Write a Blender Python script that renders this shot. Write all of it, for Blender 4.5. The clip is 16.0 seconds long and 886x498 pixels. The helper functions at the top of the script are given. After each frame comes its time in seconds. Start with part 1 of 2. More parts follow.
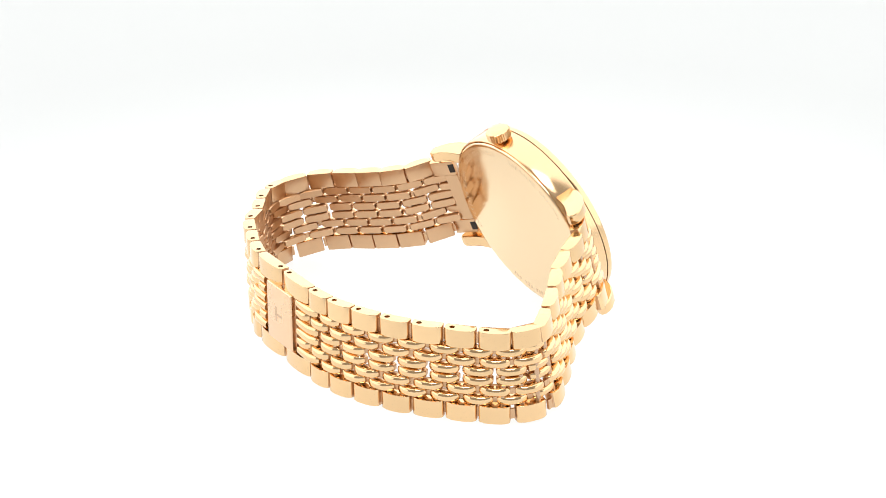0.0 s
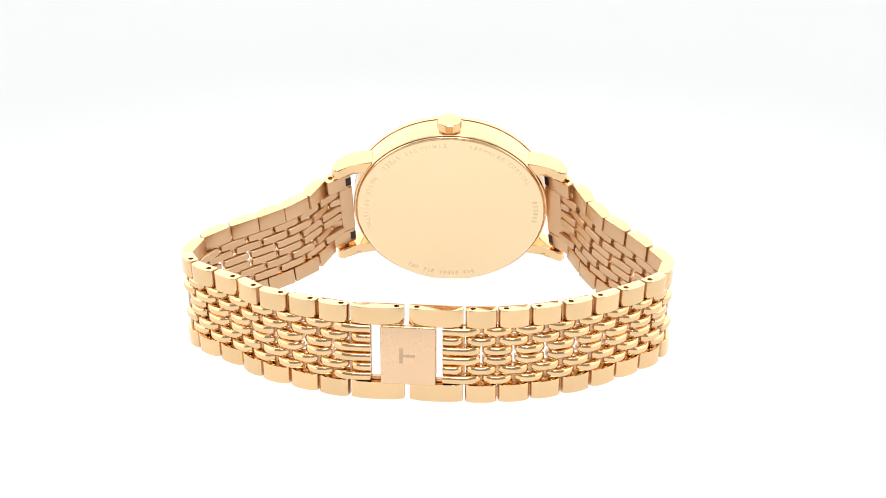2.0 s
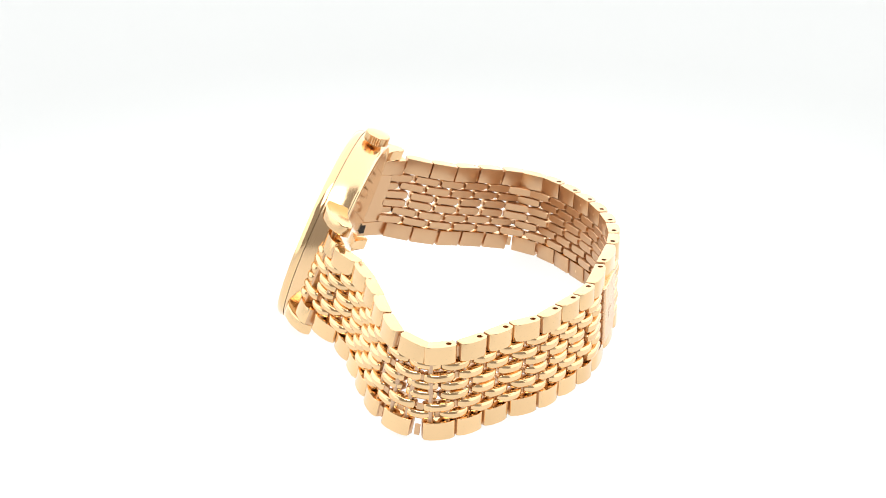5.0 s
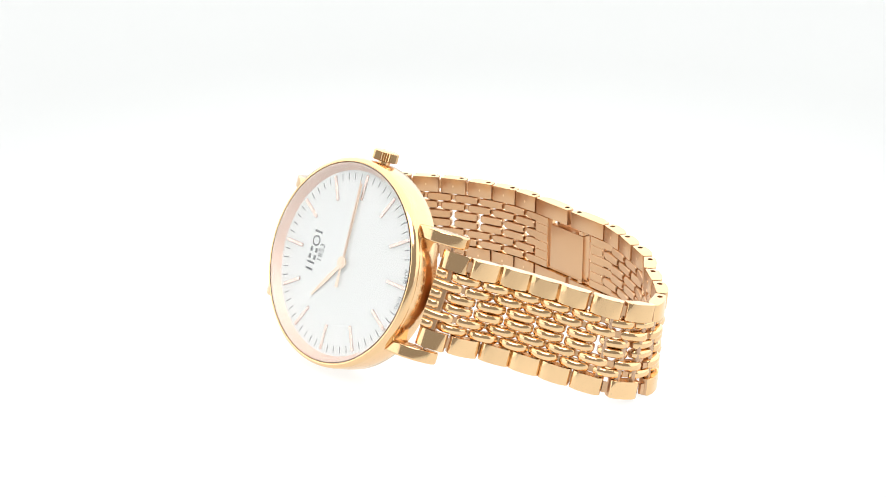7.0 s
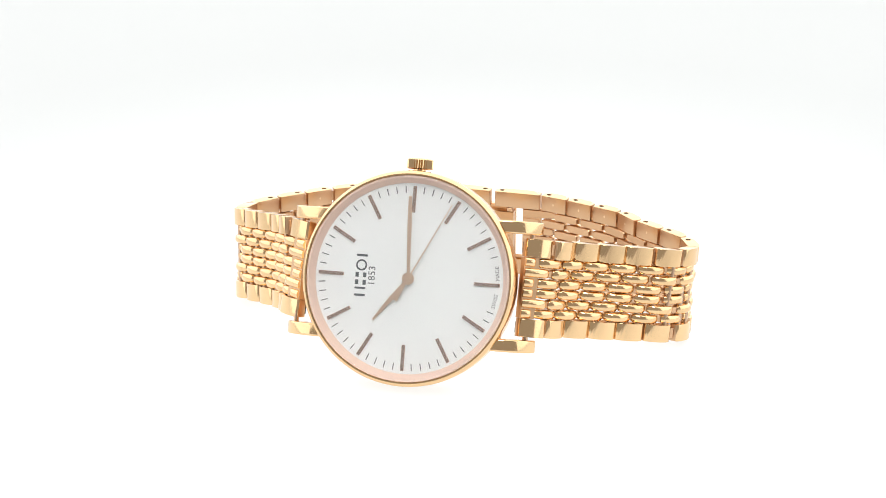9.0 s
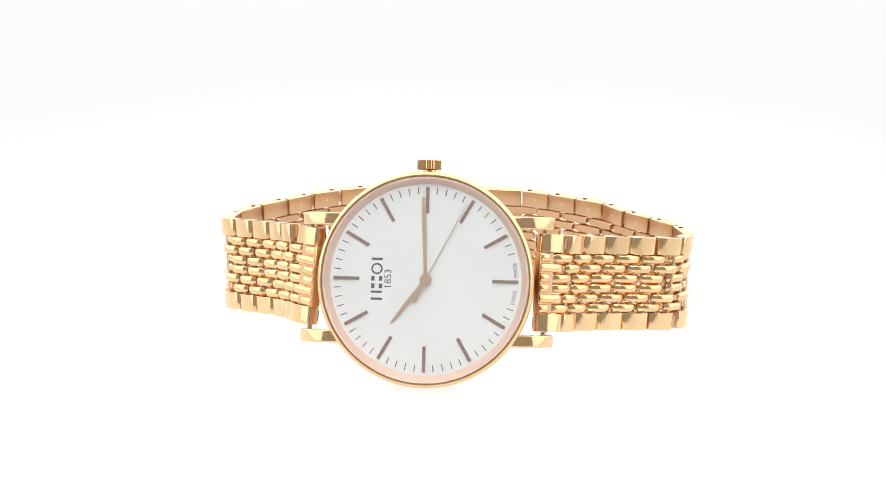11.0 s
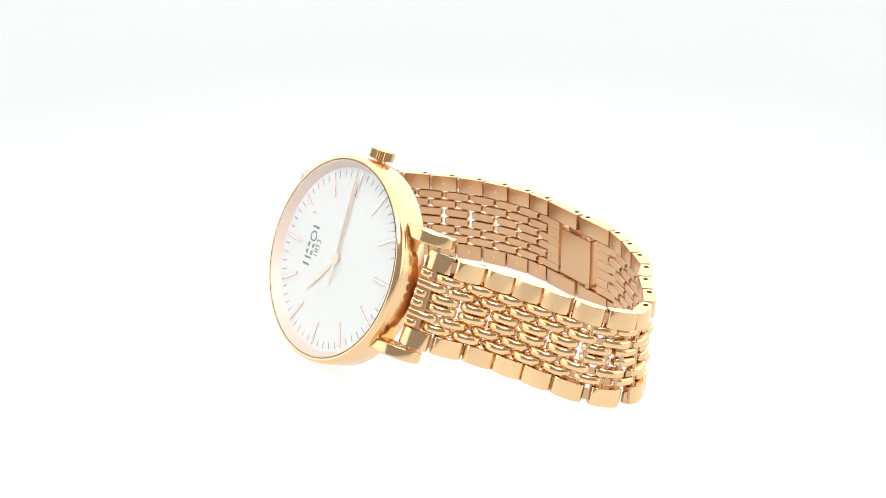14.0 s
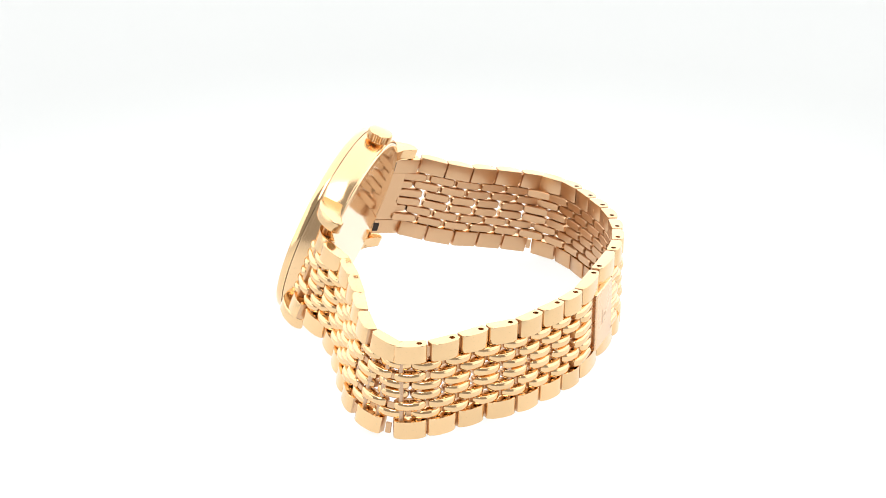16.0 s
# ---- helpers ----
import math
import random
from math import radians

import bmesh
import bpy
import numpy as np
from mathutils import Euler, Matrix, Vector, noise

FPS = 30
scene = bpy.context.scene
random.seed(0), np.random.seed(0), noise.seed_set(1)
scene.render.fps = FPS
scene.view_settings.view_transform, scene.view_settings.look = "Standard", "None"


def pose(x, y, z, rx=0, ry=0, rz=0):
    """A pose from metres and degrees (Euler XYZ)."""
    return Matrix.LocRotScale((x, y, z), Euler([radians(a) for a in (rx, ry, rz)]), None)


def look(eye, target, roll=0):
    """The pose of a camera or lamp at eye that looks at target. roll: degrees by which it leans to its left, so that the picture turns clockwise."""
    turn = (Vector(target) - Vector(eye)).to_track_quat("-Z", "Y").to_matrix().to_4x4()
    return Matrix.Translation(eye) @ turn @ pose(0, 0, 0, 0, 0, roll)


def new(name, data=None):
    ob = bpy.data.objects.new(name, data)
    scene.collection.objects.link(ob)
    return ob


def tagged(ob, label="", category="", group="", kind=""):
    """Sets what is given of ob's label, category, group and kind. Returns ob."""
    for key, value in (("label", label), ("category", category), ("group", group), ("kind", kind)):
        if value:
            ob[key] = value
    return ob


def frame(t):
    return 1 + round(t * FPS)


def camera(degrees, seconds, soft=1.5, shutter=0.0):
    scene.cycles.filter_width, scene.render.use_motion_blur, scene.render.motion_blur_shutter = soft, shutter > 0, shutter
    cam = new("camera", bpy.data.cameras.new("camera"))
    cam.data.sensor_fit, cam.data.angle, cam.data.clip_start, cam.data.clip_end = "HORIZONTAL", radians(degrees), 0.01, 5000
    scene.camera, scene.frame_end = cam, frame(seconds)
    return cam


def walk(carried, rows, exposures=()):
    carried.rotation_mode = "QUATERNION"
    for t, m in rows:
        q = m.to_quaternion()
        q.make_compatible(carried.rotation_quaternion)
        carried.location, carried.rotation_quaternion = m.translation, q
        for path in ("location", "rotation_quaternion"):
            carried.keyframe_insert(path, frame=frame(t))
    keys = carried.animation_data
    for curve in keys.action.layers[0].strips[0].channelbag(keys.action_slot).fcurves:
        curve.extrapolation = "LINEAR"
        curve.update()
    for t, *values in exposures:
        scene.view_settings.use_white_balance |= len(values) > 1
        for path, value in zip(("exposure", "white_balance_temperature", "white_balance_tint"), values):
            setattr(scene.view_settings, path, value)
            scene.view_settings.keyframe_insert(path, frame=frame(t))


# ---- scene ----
# A watch stands on its side on a slowly turning white light table; the camera is fixed.
MM = 0.001
LIFT = 0.6                       # mm: table level below the fitted origin
cam = camera(26.0, 16.0, soft=0.9)
EYE = Vector((0.0, -0.3403, 0.1496))
VIEW = Matrix.Translation(EYE) @ Euler((radians(90 - 21.4), 0.0, radians(-0.078))).to_matrix().to_4x4() @ pose(0, 0, 0, 0, 0, 0.093)
walk(cam, [(0.0, VIEW), (16.0, VIEW)])

# turn of the table, degrees, up to the turning point; afterwards it runs back the same way
TURN_BACK = 10.39
TURN = [(0.0, -58.4), (0.5, -45.4), (1.0, -32.1), (1.5, -18.8), (2.0, -5.3), (2.5, 8.0), (3.0, 21.5), (3.5, 35.0), (4.0, 48.6),
        (4.5, 62.1), (4.78, 69.6), (5.0, 75.6), (5.5, 89.2), (6.0, 103.2), (6.5, 116.6), (7.0, 129.3), (7.5, 140.4), (8.0, 150.3), (8.5, 158.7),
        (9.0, 165.4), (9.5, 171.1), (10.0, 174.6), (10.39, 175.5)]

# ---- light ----
world = bpy.data.worlds.new("studio_room")
scene.world = world
world.use_nodes = True
world.node_tree.nodes["Background"].inputs["Color"].default_value = (1.0, 0.97, 0.94, 1)
world.node_tree.nodes["Background"].inputs["Strength"].default_value = 0.38
scene.view_settings.exposure = 0.0


def fill_lamp(name, eye, target, size, watts, colour):
    data = bpy.data.lights.new(name, "AREA")
    data.shape, data.size, data.energy, data.color = "SQUARE", size, watts, colour
    ob = new(name, data)
    ob.matrix_world = look(eye, target)
    return ob


# unseen lamp added in front and above, to brighten the dial
fill_lamp("front_fill_lamp", (0.0, -0.62, 1.05), (0, 0, 0.02), 0.6, 6.0, (1.0, 0.98, 0.96))

# ---- materials ----


def node_material(name, colour, rough, metal=0.0):
    mat = bpy.data.materials.new(name)
    mat.use_nodes = True
    b = mat.node_tree.nodes["Principled BSDF"]
    b.inputs["Base Color"].default_value = (*colour, 1)
    b.inputs["Roughness"].default_value = rough
    b.inputs["Metallic"].default_value = metal
    return mat


def add_wear(mat, scale, rough_lo, rough_hi, bump=0.0, stretch=(1, 1, 1), tint=0.0):
    """Two scales of noise: fine grain in the relief, broad smears in the gloss and a slight drift of the colour."""
    nt = mat.node_tree
    b = nt.nodes["Principled BSDF"]
    co = nt.nodes.new("ShaderNodeTexCoord")
    mp = nt.nodes.new("ShaderNodeMapping")
    mp.inputs["Scale"].default_value = stretch
    nt.links.new(co.outputs["Object"], mp.inputs["Vector"])
    broad = nt.nodes.new("ShaderNodeTexNoise")
    broad.inputs["Scale"].default_value, broad.inputs["Detail"].default_value = scale, 4
    nt.links.new(co.outputs["Object"], broad.inputs["Vector"])
    ramp = nt.nodes.new("ShaderNodeMapRange")
    ramp.inputs["To Min"].default_value, ramp.inputs["To Max"].default_value = rough_lo, rough_hi
    nt.links.new(broad.outputs["Fac"], ramp.inputs["Value"])
    nt.links.new(ramp.outputs["Result"], b.inputs["Roughness"])
    if tint:
        info = nt.nodes.new("ShaderNodeObjectInfo")
        hue = nt.nodes.new("ShaderNodeHueSaturation")
        hue.inputs["Color"].default_value = b.inputs["Base Color"].default_value
        span = nt.nodes.new("ShaderNodeMapRange")
        span.inputs["To Min"].default_value, span.inputs["To Max"].default_value = 1 - tint, 1 + tint
        nt.links.new(info.outputs["Random"], span.inputs["Value"])
        nt.links.new(span.outputs["Result"], hue.inputs["Value"])
        nt.links.new(hue.outputs["Color"], b.inputs["Base Color"])
    if bump:
        fine = nt.nodes.new("ShaderNodeTexNoise")
        fine.inputs["Scale"].default_value, fine.inputs["Detail"].default_value = scale * 12, 3
        nt.links.new(mp.outputs["Vector"], fine.inputs["Vector"])
        rel = nt.nodes.new("ShaderNodeBump")
        rel.inputs["Strength"].default_value, rel.inputs["Distance"].default_value = bump, 0.00002
        nt.links.new(fine.outputs["Fac"], rel.inputs["Height"])
        nt.links.new(rel.outputs["Normal"], b.inputs["Normal"])
    return mat


GOLD = (0.86, 0.585, 0.325)
polished = add_wear(node_material("polished_rose_gold", GOLD, 0.1, 1.0), 160, 0.08, 0.17, 0.05, tint=0.05)
# darker than the polished gold; on link flanks it also paints the gaps' shade
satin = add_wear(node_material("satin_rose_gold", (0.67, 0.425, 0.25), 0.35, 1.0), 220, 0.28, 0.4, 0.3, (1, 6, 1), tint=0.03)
engraved = add_wear(node_material("engraved_gold", (0.86, 0.635, 0.40), 0.45, 1.0), 300, 0.4, 0.55)
case_gold = add_wear(node_material("case_rose_gold", (0.87, 0.59, 0.34), 0.18, 1.0), 140, 0.14, 0.24, 0.08)
# paler than the case: the back's bright reflection is put into its colour
lit_back_gold = add_wear(node_material("lit_back_rose_gold", (0.93, 0.70, 0.44), 0.08, 1.0), 120, 0.05, 0.14)
clasp_gold = add_wear(node_material("brushed_clasp_gold", (0.86, 0.585, 0.375), 0.28, 1.0), 220, 0.22, 0.34, 0.06, (1, 1, 7))
pointer_gold = add_wear(node_material("pointer_rose_gold", (0.78, 0.61, 0.48), 0.32, 1.0), 300, 0.28, 0.4)
mark_gold = add_wear(node_material("clasp_mark_gold", (0.66, 0.45, 0.30), 0.5, 1.0), 300, 0.4, 0.55)
steel = add_wear(node_material("pin_steel", (0.60, 0.40, 0.27), 0.3, 1.0), 300, 0.2, 0.35)
slot_shade = add_wear(node_material("slot_shade_black", (0.05, 0.04, 0.035), 0.4, 1.0), 300, 0.35, 0.5)
dial_white = add_wear(node_material("silvered_dial", (0.80, 0.82, 0.815), 0.35), 300, 0.3, 0.4, 0.06)
print_grey = node_material("grey_dial_print", (0.10, 0.11, 0.12), 0.5)
marker_gold = add_wear(node_material("marker_rose_gold", (0.66, 0.53, 0.475), 0.18, 1.0), 300, 0.14, 0.24)
flange_pink = add_wear(node_material("flange_rose_gold", (0.88, 0.66, 0.55), 0.5, 0.35), 260, 0.45, 0.55)
glass = node_material("sapphire_crystal", (1, 1, 1), 0.0)
glass.node_tree.nodes["Principled BSDF"].inputs["Transmission Weight"].default_value = 1.0
glass.node_tree.nodes["Principled BSDF"].inputs["IOR"].default_value = 1.5


def lit_acrylic(name, glow, base):
    """Opal acrylic lit from behind: it lets most light through, so little of it comes back."""
    mat = add_wear(node_material(name, (base, base, base), 0.55), 9, 0.5, 0.6, 0.02)
    b = mat.node_tree.nodes["Principled BSDF"]
    b.inputs["Emission Color"].default_value = (0.978, 1.0, 0.99, 1)
    b.inputs["Emission Strength"].default_value = glow
    return mat


def centre_glow(mat, near, far):
    """A brighter middle added to the table's glow, with no lamp there, lifts the watch; it falls off evenly with the
    distance.
    """
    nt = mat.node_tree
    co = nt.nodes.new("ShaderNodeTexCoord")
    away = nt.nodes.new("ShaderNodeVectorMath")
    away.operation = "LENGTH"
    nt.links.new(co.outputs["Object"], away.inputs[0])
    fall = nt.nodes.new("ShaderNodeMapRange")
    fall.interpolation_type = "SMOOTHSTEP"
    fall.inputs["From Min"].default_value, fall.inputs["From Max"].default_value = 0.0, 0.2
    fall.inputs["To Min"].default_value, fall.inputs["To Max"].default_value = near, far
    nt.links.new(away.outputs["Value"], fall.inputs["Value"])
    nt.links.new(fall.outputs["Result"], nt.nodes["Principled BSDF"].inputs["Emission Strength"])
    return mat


table_acrylic = centre_glow(lit_acrylic("backlit_table_acrylic", 1.0, 0.2), 0.86, 0.475)
rear_acrylic = lit_acrylic("backlit_rear_acrylic", 1.45, 0.3)
wall_acrylic = lit_acrylic("backlit_wall_acrylic", 1.1, 0.5)
top_acrylic = lit_acrylic("backlit_top_acrylic", 1.2, 0.5)

# ---- mesh helpers ----


def finish(bm, name, material, smooth=True):
    bmesh.ops.recalc_face_normals(bm, faces=bm.faces[:])
    me = bpy.data.meshes.new(name)
    bm.to_mesh(me)
    bm.free()
    me.materials.append(material)
    if smooth:
        me.polygons.foreach_set("use_smooth", [True] * len(me.polygons))
        me.set_sharp_from_angle(angle=radians(38))
    return me


def brushed_inside_shaded_gaps(me, ends):
    """The side of a link that lies on the wrist is brushed and not polished; its darker flanks paint the shade of the
    gaps.
    """
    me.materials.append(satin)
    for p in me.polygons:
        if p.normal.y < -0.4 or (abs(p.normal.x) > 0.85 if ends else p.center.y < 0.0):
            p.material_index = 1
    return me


def part(name, bm, material, parent, label="", m=None):
    ob = new(name, finish(bm, name, material) if isinstance(bm, bmesh.types.BMesh) else bm)
    ob.parent = parent
    if m is not None:
        ob.matrix_basis = m
    return tagged(ob, label)


def revolve(profile, steps=96):
    """A closed profile of (radius, height) in mm turned round z."""
    bm = bmesh.new()
    rings = []
    for r, h in profile:
        if r < 1e-6:
            rings.append([bm.verts.new((0, 0, h * MM))])
            continue
        rings.append([bm.verts.new((r * MM * math.cos(2 * math.pi * k / steps), r * MM * math.sin(2 * math.pi * k / steps), h * MM)) for k in range(steps)])
    for a, b in zip(rings, rings[1:]):
        for k in range(steps):
            q = (k + 1) % steps
            loop = [a[k % len(a)], a[q % len(a)], b[q % len(b)], b[k % len(b)]]
            loop = list(dict.fromkeys(loop))
            if len(loop) > 2:
                bm.faces.new(loop)
    return bm


def block(bm, x0, x1, y0, y1, z0, z1, bevel=0.0, segs=2):
    """A box in mm, with rounded edges, added to bm."""
    v = [bm.verts.new((x * MM, y * MM, z * MM)) for x in (x0, x1) for y in (y0, y1) for z in (z0, z1)]
    faces = [bm.faces.new([v[i] for i in f]) for f in ((0, 1, 3, 2), (4, 6, 7, 5), (0, 4, 5, 1), (2, 3, 7, 6), (0, 2, 6, 4), (1, 5, 7, 3))]
    if bevel:
        edges = list({e for f in faces for e in f.edges})
        bmesh.ops.bevel(bm, geom=edges, offset=bevel * MM, segments=segs, profile=0.6, affect="EDGES")
    return bm


def prism(outline, z0, z1, bevel=0.0, segs=2, hole=None):
    """A closed outline of (x, y) in mm raised from z0 to z1, edges rounded; hole: (x, y, radius, depth) sunk in its upper face."""
    bm = bmesh.new()
    low = [bm.verts.new((x * MM, y * MM, z0 * MM)) for x, y in outline]
    top = [bm.verts.new((x * MM, y * MM, z1 * MM)) for x, y in outline]
    n = len(outline)
    bm.faces.new(low[::-1])
    cap = bm.faces.new(top)
    for k in range(n):
        bm.faces.new((low[k], low[(k + 1) % n], top[(k + 1) % n], top[k]))
    if bevel:
        rims = [e for e in bm.edges if abs(e.verts[0].co.z - e.verts[1].co.z) < 1e-9]
        bmesh.ops.bevel(bm, geom=rims, offset=bevel * MM, segments=segs, profile=0.6, affect="EDGES")
    if hole:
        bm.faces.ensure_lookup_table()
        cap = max(bm.faces, key=lambda f: (round(f.calc_center_median().z, 7), f.calc_area()))
        x, y, r, deep = hole
        rim_edges = list(cap.edges)
        bm.faces.remove(cap)
        ring = [bm.verts.new(((x + r * math.cos(2 * math.pi * k / 14)) * MM, (y + r * math.sin(2 * math.pi * k / 14)) * MM, z1 * MM)) for k in range(14)]
        sunk = [bm.verts.new((v.co.x, v.co.y, (z1 - deep) * MM)) for v in ring]
        ring_edges = [bm.edges.new((ring[k], ring[(k + 1) % 14])) for k in range(14)]
        bmesh.ops.triangle_fill(bm, use_beauty=True, use_dissolve=False, edges=rim_edges + ring_edges)
        for k in range(14):
            bm.faces.new((ring[k], ring[(k + 1) % 14], sunk[(k + 1) % 14], sunk[k]))
        bm.faces.new(sunk)
    return bm


def disc(bm, x, y, r, z0, z1, steps=14):
    low = [bm.verts.new(((x + r * math.cos(2 * math.pi * k / steps)) * MM, (y + r * math.sin(2 * math.pi * k / steps)) * MM, z0 * MM)) for k in range(steps)]
    top = [bm.verts.new((v.co.x, v.co.y, z1 * MM)) for v in low]
    bm.faces.new(low[::-1]), bm.faces.new(top)
    for k in range(steps):
        bm.faces.new((low[k], low[(k + 1) % steps], top[(k + 1) % steps], top[k]))
    return bm


# ---- the setting: an open-fronted light box with a lit floor and walls ----


def slab(name, x0, x1, y0, y1, z0, z1, material, label):
    bm = block(bmesh.new(), x0 * 1000, x1 * 1000, y0 * 1000, y1 * 1000, z0 * 1000, z1 * 1000)
    ob = new(name, finish(bm, name, material, False))
    return tagged(ob, label, "light box", kind="structure")


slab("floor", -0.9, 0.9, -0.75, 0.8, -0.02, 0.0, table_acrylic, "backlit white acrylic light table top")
slab("wall_north", -0.9, 0.9, 0.8, 0.82, -0.02, 0.75, rear_acrylic, "backlit white rear panel of the light box")
slab("wall_west", -0.92, -0.9, -0.75, 0.82, -0.02, 0.75, wall_acrylic, "backlit white side panel of the light box")
slab("wall_east", 0.9, 0.92, -0.75, 0.82, -0.02, 0.75, wall_acrylic, "backlit white side panel of the light box")

slab("ceiling", -0.92, 0.92, -0.3, 0.82, 0.75, 0.77, top_acrylic, "backlit white top panel of the light box")

# ---- the watch ----
watch = tagged(new("wristwatch"), "rose gold wristwatch, white dial, link bracelet, standing on white table", "wristwatch")
watch.empty_display_size = 0.02

# the case's own space: x towards six o'clock, y towards three o'clock (the crown), z out of the dial
lean = Vector((0.019, -0.366, 0.9304)).normalized()
noon = Vector((1.0, 0.058, 0.0))
noon = (noon - noon.dot(lean) * lean).normalized()
CASE = Matrix.Identity(4)
for col, v in enumerate((-noon, lean, -noon.cross(lean))):
    CASE.col[col][:3] = v
CASE.translation = Vector((0.0, 22.6, 18.5 + LIFT)) * MM


def lettering(name, body, size, parent, m, material, thick=0.02):
    """Words as a flat raised mesh, in the built-in font, centred; size is the height of a capital in mm."""
    cu = bpy.data.curves.new(name, "FONT")
    cu.body, cu.size, cu.align_x, cu.align_y, cu.resolution_u = body, size / 0.69 * MM, "CENTER", "CENTER", 2
    cu.extrude = thick * MM
    tmp = bpy.data.objects.new(name, cu)
    me = bpy.data.meshes.new_from_object(tmp)
    bpy.data.objects.remove(tmp)
    me.materials.clear()
    me.materials.append(material)
    ob = new(name, me)
    ob.parent, ob.matrix_basis = parent, m
    return ob


def engrave(back):
    """Words round the rim of the back, letter by letter; seen from behind, three o'clock is up and twelve is at the right."""
    def glyph(ch, deg, inward, r=16.9):
        a = radians(deg)                 # clockwise from the top, as seen from behind
        place = Vector((-math.sin(a) * r, math.cos(a) * r, -4.845)) * MM
        m = Matrix.Translation(place) @ Matrix.Rotation(math.pi, 4, "Y") @ Matrix.Rotation(-a + (math.pi if inward else 0), 4, "Z")
        if ch == "|":
            return part("engraved_bar", block(bmesh.new(), -0.28, 0.28, -0.5, 0.5, -0.012, 0.012), engraved, back, m=m)
        return lettering("engraving", ch, 0.98, back, m, engraved, 0.012)

    for words, start, step, inward in (("STAINLESS STEEL", -3.0, -3.35, True), ("SAPPHIRE CRYSTAL", 14.0, 3.35, False), ("WATER RESISTANT", -62.0, -3.35, True),
                                       ("||||||", 82.0, 3.4, False), ("||| ||||| ||| |||", 165.0, 2.8, False)):
        for k, ch in enumerate(words):
            if ch != " ":
                glyph(ch, start + step * k, inward)


def build_case():
    body = part("case", revolve([(17.3, -0.6), (17.3, 0.2), (18.9, 0.35), (19.3, 0.2), (19.38, -0.2), (19.38, -2.2), (19.36, -2.6), (19.25, -4.15),
                                 (19.1, -4.4), (18.95, -4.4), (18.88, -4.1), (16.0, -4.0), (16.0, -2.0), (17.0, -1.0), (17.3, -0.6)], 160), case_gold, watch, "polished rose gold watch case", CASE)
    part("bezel", revolve([(18.5, 0.3), (18.45, 1.55), (18.55, 1.75), (18.8, 1.78), (19.15, 1.5), (19.36, 1.0), (19.42, 0.5), (19.42, 0.3), (18.5, 0.3)], 160), polished, body)
    back = part("case_back", revolve([(0, -4.85), (18.0, -4.85), (18.15, -4.85), (18.5, -4.8), (18.7, -4.68), (18.78, -4.5), (18.78, -4.05), (0, -3.6)], 160),
                lit_back_gold, watch, "mirror-polished case back, paled for its bright reflection, with a ring of engraving", CASE)
    engrave(back)
    for sx in (-1, 1):
        for sy in (-1, 1):
            out = [(14.5, -0.1), (17.5, -0.3), (19.5, -1.0), (21.3, -2.3), (22.5, -3.9), (22.95, -5.0), (22.9, -6.0), (22.4, -6.7), (21.5, -6.7), (20.6, -5.9), (19.0, -4.6), (14.5, -4.1)]
            bm = prism([(x, z) for x, z in out], 9.45, 11.75, 0.35, 3)
            # the outline lies in x and z of the case; the width runs along y
            for v in bm.verts:
                x, z, y = v.co
                v.co = (sx * x, sy * y, z)
            part("lug", bm, polished, body)
    for sx in (-1, 1):
        bm = disc(bmesh.new(), sx * 21.2, -4.0, 0.5, -10.0, 10.0, 12)
        for v in bm.verts:
            x, z, y = v.co
            v.co = (x, y, z)
        part("spring_bar", bm, steel, body, "steel spring bar")
    # crown with a stem, a fluted rim and a domed cap
    bm = bmesh.new()
    n = 56
    rings = []
    for k_r, (h, r0, flute) in enumerate([(18.9, 1.1, 0), (19.7, 1.1, 0), (19.75, 1.9, 0.0), (19.9, 2.35, 1), (21.45, 2.35, 1), (21.6, 2.1, 0.2), (21.75, 1.7, 0), (21.85, 0.7, 0)]):
        ring = []
        for k in range(n):
            r = r0 - 0.24 * flute * (k % 2)
            a = 2 * math.pi * k / n
            ring.append(bm.verts.new((r * math.cos(a) * MM, h * MM, r * math.sin(a) * MM)))
        rings.append(ring)
    for a, b in zip(rings, rings[1:]):
        for k in range(n):
            bm.faces.new((a[k], a[(k + 1) % n], b[(k + 1) % n], b[k]))
    bm.faces.new(rings[-1])
    part("crown", bm, polished, watch, "fluted rose gold winding crown", CASE @ Matrix.Translation((0, 0, -2.7 * MM)))
    return body, back


case, case_back = build_case()


def hour_way(deg):
    """The way from the dial's centre at so many degrees clockwise from twelve."""
    return Vector((-math.cos(radians(deg)), math.sin(radians(deg)), 0))


def spin(deg):
    """Turns a thing that points along -x (twelve o'clock) clockwise."""
    return Matrix.Rotation(-radians(deg), 4, "Z")


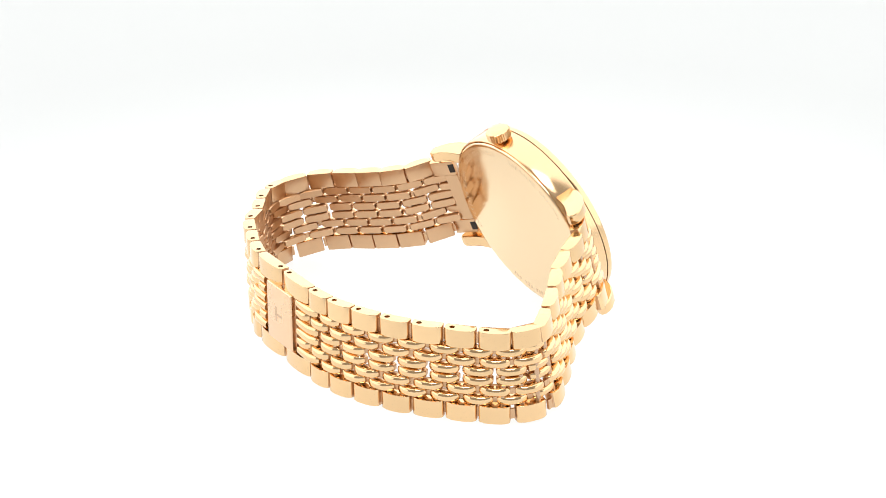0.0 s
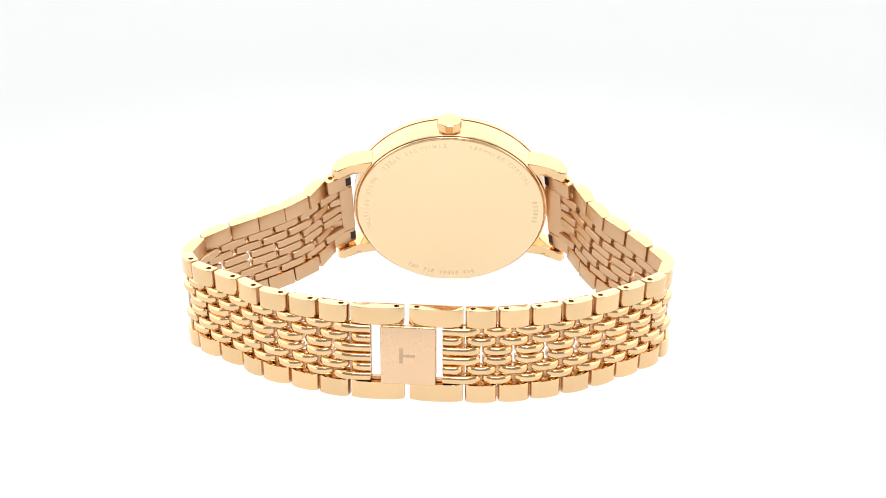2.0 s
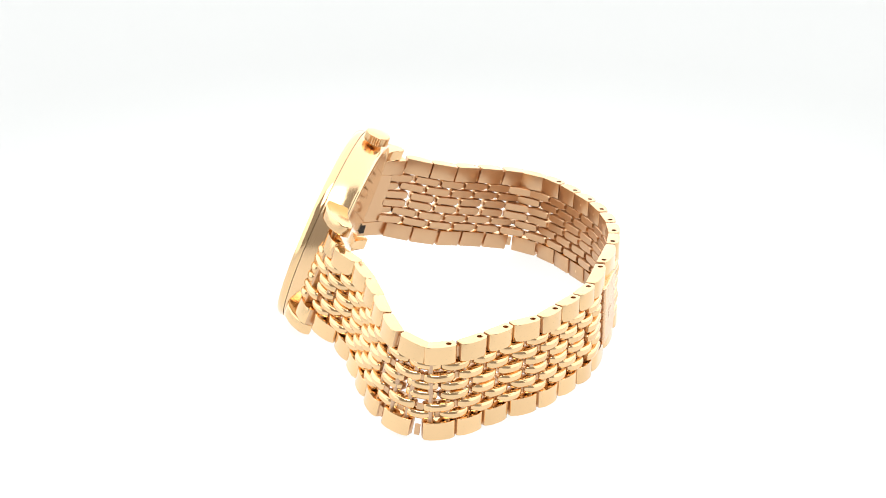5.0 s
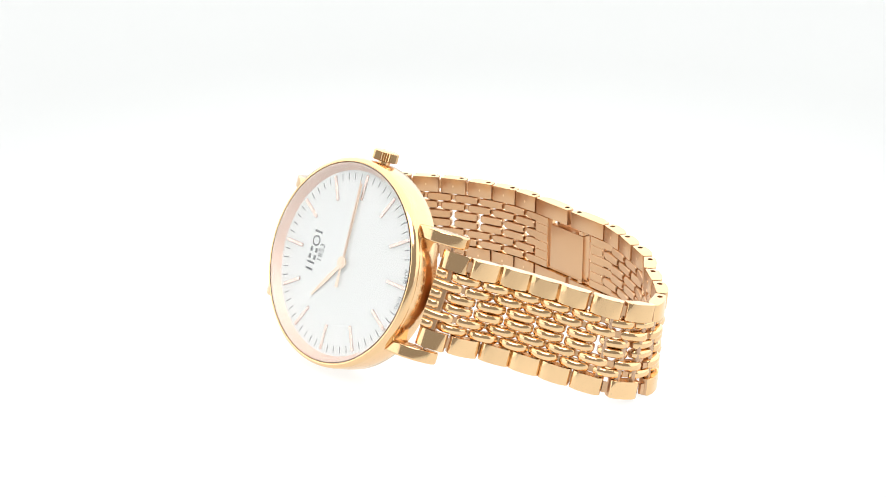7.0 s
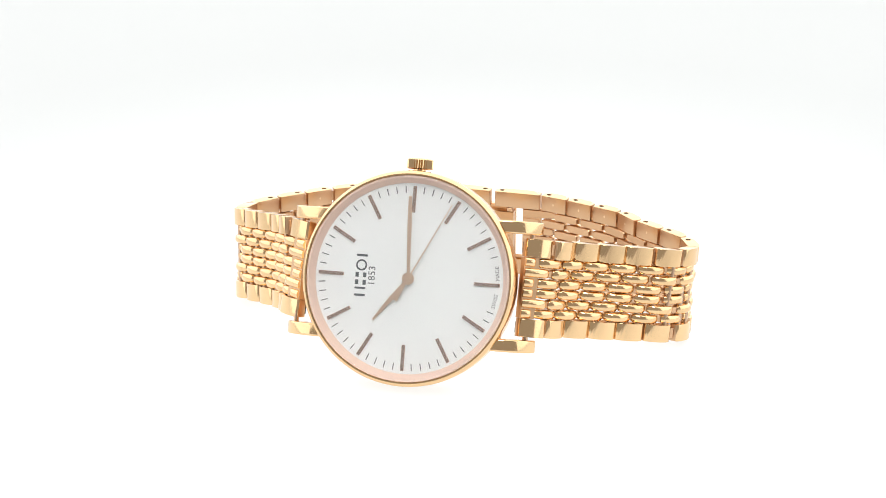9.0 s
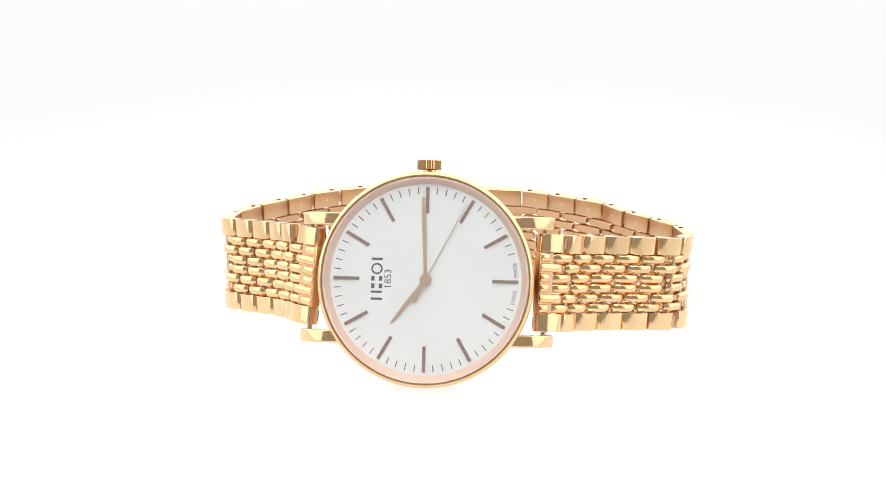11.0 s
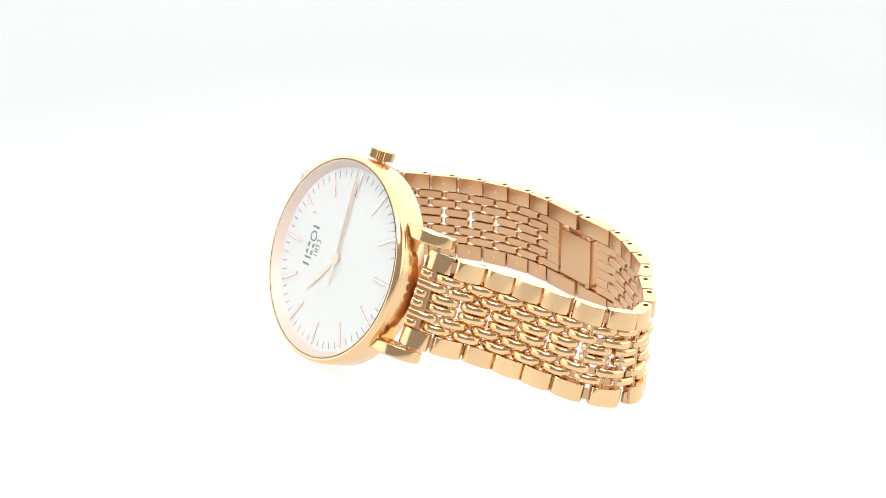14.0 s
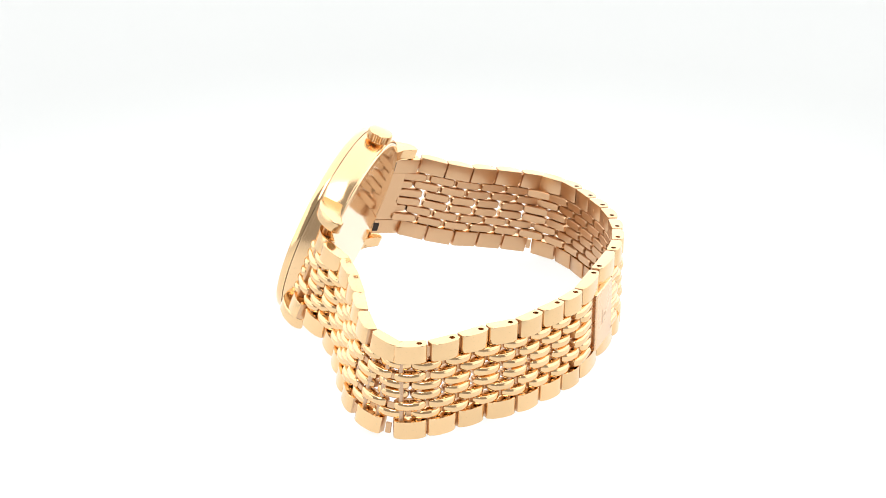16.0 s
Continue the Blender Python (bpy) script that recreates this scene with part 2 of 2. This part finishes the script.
def build_dial():
    dial = part("dial", revolve([(0, 0.0), (17.3, 0.0), (17.3, -0.4), (0, -0.4)], 96), dial_white, watch, "silvery white dial with baton hour markers", CASE)
    part("flange", revolve([(17.15, 0.02), (18.1, 1.55), (18.44, 1.57), (18.44, -0.2), (17.15, -0.2), (17.15, 0.02)], 128), flange_pink, dial, "sloped pink gold flange ring")
    bm = block(bmesh.new(), -16.6, -11.9, -0.32, 0.32, 0.005, 0.28, 0.06, 1)
    bar = finish(bm, "hour_marker", marker_gold)
    for h in range(12):
        part("hour_marker", bar, None, dial, m=spin(30 * h))
    tick = finish(block(bmesh.new(), -16.6, -15.35, -0.085, 0.085, 0.004, 0.03), "minute_tick", print_grey, False)
    for k in range(60):
        if k % 5 and k not in (29, 31, 28, 32):
            part("minute_tick", tick, None, dial, m=spin(6 * k))
    read_up = Matrix.Rotation(radians(90), 4, "Z")
    # the maker's mark as six plain bars, the year below it
    for y, wide, x0, x1 in ((-3.6, 0.4, -9.8, -7.8), (-2.35, 0.36, -9.8, -7.8), (-1.3, 0.85, -9.8, -9.2), (-1.3, 0.85, -8.4, -7.8), (0.05, 0.85, -9.8, -9.2), (0.05, 0.85, -8.4, -7.8),
                            (3.55, 0.4, -9.8, -7.8)):
        bm = block(bmesh.new(), x0, x1, y - wide / 2, y + wide / 2, 0.004, 0.03)
        part("maker_mark", finish(bm, "maker_mark", print_grey, False), None, dial)
    ring = revolve([(0.72, 0.004), (0.72, 0.03), (1.02, 0.03), (1.02, 0.004), (0.72, 0.004)], 28)
    part("maker_mark", ring, print_grey, dial, m=Matrix.Translation((-8.8 * MM, 1.8 * MM, 0)))
    lettering("year_print", "1853", 1.25, dial, Matrix.Translation((-6.75 * MM, 0, 0.012 * MM)) @ read_up, print_grey, 0.01)
    for word, deg in (("SWISS", 190.3), ("MADE", 172.6)):
        way = hour_way(deg)
        m = Matrix.Translation(way * 16.15 * MM + Vector((0, 0, 0.012 * MM))) @ Matrix.Rotation(radians(90 - (deg - 180)), 4, "Z")
        lettering("origin_print", word, 0.68, dial, m, print_grey, 0.01)
    return dial


dial = build_dial()


def pointer(name, outline, z0, z1, deg, label):
    bm = prism(outline, z0, z1, 0.05, 1)
    return part(name, bm, pointer_gold, watch, label, CASE @ spin(deg))


hour_pointer = pointer("hour_pointer", [(0.9, -0.2), (0.9, 0.2), (-0.9, 0.3), (-5, 0.42), (-9.9, 0.2), (-9.9, -0.2), (-5, -0.42), (-0.9, -0.3)], 0.32, 0.42, 307.3, "slim rose gold hour pointer")
minute_pointer = pointer("minute_pointer", [(1.2, -0.2), (1.2, 0.2), (-2, 0.28), (-10, 0.38), (-14.8, 0.3), (-14.8, -0.3), (-10, -0.38), (-2, -0.28)], 0.5, 0.6, 87.3, "long slim rose gold minute pointer")
bm = prism([(4.6, -0.42), (4.6, 0.42), (1.0, 0.2), (-1, 0.12), (-15.4, 0.07), (-15.4, -0.07), (-1, -0.12), (1.0, -0.2)], 0.68, 0.75)
disc(bm, 0, 0, 1.1, 0.62, 0.84, 32)
disc(bm, 0, 0, 0.75, 0.84, 0.92, 24)
disc(bm, 0, 0, 0.35, 0.92, 1.02, 16)
seconds_pointer = part("seconds_pointer", bm, pointer_gold, watch, "thin rose gold seconds pointer with a broad tail", CASE)
pane = part("crystal", revolve([(0, 1.85), (17.9, 1.85), (18.0, 1.85), (18.35, 1.78), (18.42, 1.68), (18.42, 1.6), (0, 1.6)], 96), glass, watch, "flat clear sapphire crystal", CASE)
pane.visible_shadow = False

# ---- the bracelet ----
WIDE = 17.7
EDGE = 3.3
ROW = (WIDE - 2 * EDGE) / 6
# drape of the two halves: the hinges' way over the table, from the lugs to the clasp
SIDE_TWELVE = [(25.5, 13.7), (28.1, 9.3), (31.3, 5.0), (35.5, 1.4), (39.5, -2.6), (43.0, -6.7), (41.8, -12.3), (38.1, -16.7), (33.7, -20.6), (29.3, -24.3),
               (24.0, -27.4), (18.6, -29.7), (13.0, -31.2), (7.2, -31.7)]
SIDE_SIX = [(-24.6, 13.1), (-27.1, 8.2), (-31.1, 4.8), (-35.7, 1.9), (-40.4, -0.7), (-45.1, -4.2), (-47.0, -10.0), (-44.3, -15.0), (-39.5, -18.5), (-34.4, -21.7),
            (-30.2, -25.7), (-24.5, -27.9), (-19.0, -30.0), (-13.2, -31.5)]


# how far the band's upright leans over (its sine), along the way from the lugs to the clasp
LEAN_OVER = [(-32.0, 0.0), (-22.0, 0.07), (-12.0, 0.11), (-6.7, 0.165), (-2.6, 0.2), (1.4, 0.225), (9.0, 0.245), (13.7, 0.29), (16.0, 0.31)]


def hinge(x, y):
    """The hinge's middle and its upright, in mm: the band leans inwards near the lugs and stands upright at the clasp."""
    over = float(np.interp(y, [q for q, _ in LEAN_OVER], [v for _, v in LEAN_OVER]))
    aside = math.copysign(0.055, x) * min(1.0, max(0.0, (y + 6) / 6))
    up = Vector((aside, -over, math.sqrt(1 - over ** 2 - aside ** 2)))
    top = Vector((x, y, 17.13 + LIFT + 0.352 * max(0.0, y + 8)))
    return top - up * (WIDE / 2), up


def seat(p, along, up, side):
    """The pose of a link: x along the band, y outwards, z up its width."""
    along = along.normalized()
    up = (up - up.dot(along) * along).normalized()
    m = Matrix.Identity(4)
    for col, v in enumerate((along, up.cross(along), up)):
        m.col[col][:3] = v
    m.translation = p * MM
    if (up.cross(along)).dot(Vector((p.x, p.y + 8, 0))) < 0:      # outwards, away from the loop's middle
        m = m @ Matrix.Rotation(math.pi, 4, "Z")
    return m


def edge_link_mesh(length, holed=0):
    """An edge link: flat inside, bowed outside, its ends rounded off; y runs outwards."""
    a = length / 2 - 0.2
    bow = [(a * q, 1.32 - 0.5 * abs(q) ** 2.2 - 0.32 * max(0.0, abs(q) - 0.8) / 0.2) for q in (1.0, 0.93, 0.82, 0.6, 0.3, 0.0, -0.3, -0.6, -0.82, -0.93, -1.0)]
    out = [(-a + 0.28, -1.12), (a - 0.28, -1.12), (a - 0.08, -1.0), (a, -0.75)] + bow + [(-a, -0.75), (-a + 0.08, -1.0)]
    hole = (holed * (a - 1.3), 0.05, 0.5, 1.3) if holed else None
    return brushed_inside_shaded_gaps(finish(prism(out, -EDGE / 2 + 0.03, EDGE / 2 - 0.03, 0.13, 2, hole), "edge_link", polished), True)


def bead_mesh(length, square_low=False, square_high=False):
    """An inner link: a bowed pillow with round ends, flat on the inside; an end may stay square."""
    bm = bmesh.new()
    half, w = length / 2 - 0.3, ROW / 2 - 0.075
    stops = (-1.0, -0.97, -0.9, -0.78, -0.55, -0.28, 0.0, 0.28, 0.55, 0.78, 0.9, 0.97, 1.0)
    rings = []
    for u in stops:
        flat = (square_low and u < 0) or (square_high and u > 0)
        rim = 1.0 if flat else (1 - abs(u) ** 9 * 0.75) ** 0.5
        crest = 1.42 - (0.12 if flat else 1.15) * abs(u) ** 2.6
        near = u if flat else u * 0.92
        ring = [bm.verts.new((half * near * MM, -1.0 * MM, -w * rim * 0.8 * MM)), bm.verts.new((half * u * MM, -0.75 * MM, -w * rim * MM))]
        for k in range(9):
            f = math.pi * k / 8
            ring.append(bm.verts.new((half * u * MM, (0.05 + (crest - 0.05) * math.sin(f) ** 0.42) * MM, -w * rim * math.cos(f) * MM)))
        ring += [bm.verts.new((half * u * MM, -0.75 * MM, w * rim * MM)), bm.verts.new((half * near * MM, -1.0 * MM, w * rim * 0.8 * MM))]
        rings.append(ring)
    n = len(rings[0])
    for a, b in zip(rings, rings[1:]):
        for k in range(n):
            bm.faces.new((a[k], a[(k + 1) % n], b[(k + 1) % n], b[k]))
    bm.faces.new(rings[0][::-1]), bm.faces.new(rings[-1])
    return brushed_inside_shaded_gaps(finish(bm, "bead_link", polished), False)


ROW_Z = [WIDE / 2 - EDGE - ROW * (k + 0.5) for k in range(6)]
EDGE_Z = [WIDE / 2 - EDGE / 2, -WIDE / 2 + EDGE / 2]
IN_STEP = (1, 4)                # rows that run level with the edge links; the others are half a link ahead


def pin_mesh():
    bm = bmesh.new()
    disc(bm, 0, 0, 0.55, -WIDE / 2 + 0.8, WIDE / 2 - 0.9, 10)
    return finish(bm, "link_pin", steel)


def flip(m, way):
    """+1 where the link's own x runs along way, otherwise -1."""
    return 1 if (m.to_3x3() @ Vector((1, 0, 0))).dot(way) > 0 else -1


def lifted(m, z, x=0.0):
    return m @ Matrix.Translation((x * MM, 0, z * MM))


STUB = 4.0                       # mm by which the inner rows reach past the last hinge, into the clasp


def build_side(joints, sgn):
    pts = [hinge(x, y) for x, y in joints]
    pitch = sum((b[0] - a[0]).length for a, b in zip(pts, pts[1:])) / (len(pts) - 1)
    plain, bead, pin = edge_link_mesh(pitch), bead_mesh(pitch), pin_mesh()
    holed = {1: edge_link_mesh(pitch, 1), -1: edge_link_mesh(pitch, -1)}
    bm = bmesh.new()
    for z in EDGE_Z:
        block(bm, -0.45, 0.45, -0.5, 0.0, z - EDGE / 2 + 0.7, z + EDGE / 2 - 0.7)
    for r in IN_STEP:
        block(bm, -0.6, 0.6, -0.45, -0.05, ROW_Z[r] - ROW / 2 + 0.4, ROW_Z[r] + ROW / 2 - 0.4)
    tongue_edges = finish(bm, "hinge_tongue", satin, False)
    bm = bmesh.new()
    for r in (0, 5):
        block(bm, -0.6, 0.6, -0.45, -0.05, ROW_Z[r] - ROW / 2 + 0.4, ROW_Z[r] + ROW / 2 - 0.4)
    tongue_rows = finish(bm, "hinge_tongue", satin, False)
    start = CASE @ (Vector((sgn * 19.75, 0, -3.1)) * MM) / MM
    n = len(pts) - 1
    bm = disc(bmesh.new(), 0, 0, 0.26, -0.03, 0.03, 10)
    for v in bm.verts:
        v.co = (v.co.x * 0.7, v.co.z, v.co.y)
    dimple = finish(bm, "removal_mark", engraved, False)
    for k in range(n):
        (a, ua), (b, ub) = pts[k], pts[k + 1]
        m = seat((a + b) / 2, b - a, ua + ub, sgn)
        for i, z in enumerate(EDGE_Z):
            part("edge_link", holed[flip(m, b - a)] if k >= 6 and i == 0 else plain, None, watch, m=lifted(m, z))
            if k >= 8:
                part("removal_mark", dimple, None, watch, m=lifted(m, z) @ Matrix.Translation((0, -1.13 * MM, 0)))
        for r in IN_STEP:
            part("bead_link", bead, None, watch, m=lifted(m, ROW_Z[r]))
        for q in (-0.25, 0.25):
            part("link_pin", pin, None, watch, m=m @ Matrix.Translation((q * pitch * MM, 0, 0)))
        part("hinge_tongue", tongue_edges, None, watch, m=seat(a, (b - a) + (a - (pts[k - 1][0] if k else start)), ua, sgn))
        part("hinge_tongue", tongue_rows, None, watch, m=m)
        before = pts[k - 1][0] if k else start
        m2 = seat(a * 0.5 + (before + b) * 0.25, b - before, ua, sgn)
        for r in (0, 2, 3, 5):
            part("bead_link", bead, None, watch, m=lifted(m2, ROW_Z[r]))
    # the rows end on one line beside the clasp plate
    (a, ua), (b, ub) = pts[-2], pts[-1]
    way = (Vector((-3.0, -31.75, 0)) - Vector((b.x, b.y, 0))).normalized()
    m = seat(b + way * (STUB / 2), way, ub, sgn)
    f = flip(m, way)
    long = STUB + pitch / 2
    short_bead, long_bead = bead_mesh(STUB + 0.2, f < 0, f > 0), bead_mesh(long + 0.2, f < 0, f > 0)
    for r in range(6):
        if r in IN_STEP:
            part("bead_link", short_bead, None, watch, m=lifted(m, ROW_Z[r]))
        else:
            part("bead_link", long_bead, None, watch, m=lifted(m, ROW_Z[r], -f * pitch / 4))
    x0, x1 = sorted((-f * STUB / 2, f * (STUB / 2 - 0.15)))
    part("stub_plate", block(bmesh.new(), x0, x1, -0.85, 0.35, -WIDE / 2 + EDGE + 0.15, WIDE / 2 - EDGE - 0.15, 0.08, 1), satin, watch, m=m)
    # the solid link between the lugs
    p = pts[0][0]
    length = (start - p).length
    m = seat((start + p) / 2, p - start, lean, sgn)
    f = flip(m, p - start)
    x0, x1 = sorted((-f * (length / 2 - 0.12), f * (length / 2 - 2.6)))
    body = part("end_link", block(bmesh.new(), x0, x1, -1.06, 0.85, -WIDE / 2 + EDGE, WIDE / 2 - EDGE, 0.1, 1), satin, watch, "solid ridged end link between the lugs", m)
    part("edge_block", edge_link_mesh(length, f), None, body, m=Matrix.Translation((0, 0, EDGE_Z[0] * MM)))
    part("edge_block", edge_link_mesh(length), None, body, m=Matrix.Translation((0, 0, EDGE_Z[1] * MM)))
    # no slot is cut: a black block on the inner face paints its dark inside
    for z in EDGE_Z:
        x = -f * (length / 2 - 0.85)
        part("bar_slot_shade", block(bmesh.new(), x - 0.6, x + 0.6, -1.16, -0.6, z - 1.0, z + 1.0, 0.05, 1), slot_shade, body, "black block painting the shade inside the spring bar slot")
    full, short = bead_mesh(length + 0.2, f > 0, f < 0), bead_mesh(length - 2.6, f > 0, f < 0)
    for r, z in enumerate(ROW_Z):
        part("ridge", full if r in IN_STEP else short, None, body, m=Matrix.Translation((0 if r in IN_STEP else -f * 1.4 * MM, 0, z * MM)))
    return pts, pitch


twelve, pitch_twelve = build_side(SIDE_TWELVE, -1)
six, pitch_six = build_side(SIDE_SIX, 1)


def build_clasp():
    (a, ua), (b, ub) = six[-1], twelve[-1]
    gap = (b - a).length
    m = seat((a + b) / 2, b - a, ua, 1)
    f = flip(m, b - a)
    tall = WIDE / 2 - EDGE - 0.05
    mid = m @ Matrix.Translation((f * 0.35 * MM, 0, 0))
    buckle = part("clasp", block(bmesh.new(), -4.9, 4.9, 0.55, 1.75, -tall - 0.1, tall + 0.1, 0.3, 3), clasp_gold, watch, "flat brushed folding clasp plate with an engraved mark", mid)
    part("inner_plate", block(bmesh.new(), -4.8, 4.8, -1.2, 0.6, -tall + 0.9, tall - 0.9, 0.15, 2), satin, buckle)
    for z in (-tall + 0.45, tall - 0.45):
        part("latch_lug", block(bmesh.new(), -3.4 * f if f < 0 else -4.6, -3.4 * f + 1.2 if f < 0 else -3.4, -1.15, 0.5, z - 0.4, z + 0.4, 0.1, 1), satin, buckle)
    rod = bmesh.new()
    disc(rod, 0, 0, 0.4, -7.0, 7.0, 12)
    for v in rod.verts:
        v.co = (v.co.z, v.co.y, v.co.x)
    part("hinge_rod", rod, satin, buckle, m=Matrix.Translation((0, -0.2 * MM, (-tall + 0.35) * MM)))
    part("mark_stem", block(bmesh.new(), min(0, f * 2.1) - f * 0.9, max(0, f * 2.1) - f * 0.9, 1.745, 1.762, -0.24, 0.24), mark_gold, buckle)
    part("mark_bar", block(bmesh.new(), -f * 1.2 - 0.34, -f * 1.2 + 0.34, 1.745, 1.762, -1.45, 1.45), mark_gold, buckle)
    for s in (-1, 1):
        arm = edge_link_mesh(gap / 2 - 0.35, -s)
        for i, z in enumerate(EDGE_Z):
            part("long_edge_link", arm, None, watch, m=m @ Matrix.Translation((s * (gap / 4 + 0.1) * MM, 0, z * MM)))


build_clasp()


def motions():
    def rows_of(table, turn):
        rows = [(t, turn(v)) for t, v in table]
        back = [(2 * TURN_BACK - t, turn(v)) for t, v in reversed(table) if TURN_BACK < 2 * TURN_BACK - t <= 16.3]
        back = [(min(t, 16.0), m) for t, m in back if t < 16.15]
        return rows + back

    walk(watch, rows_of(TURN, lambda deg: pose(0, 0, 0, 0, 0, deg)))
    ticks = [(0.0, 86.0), (7.9, 88.0), (8.1, 90.0), (8.3, 97.0), (8.45, 104.0), (8.6, 114.0), (8.72, 117.0), (9.2, 117.2), (10.39, 117.5)]
    ticks.append((4.78, 86.0))
    ticks.sort()
    walk(seconds_pointer, rows_of(ticks, lambda deg: CASE @ spin(deg)))


motions()
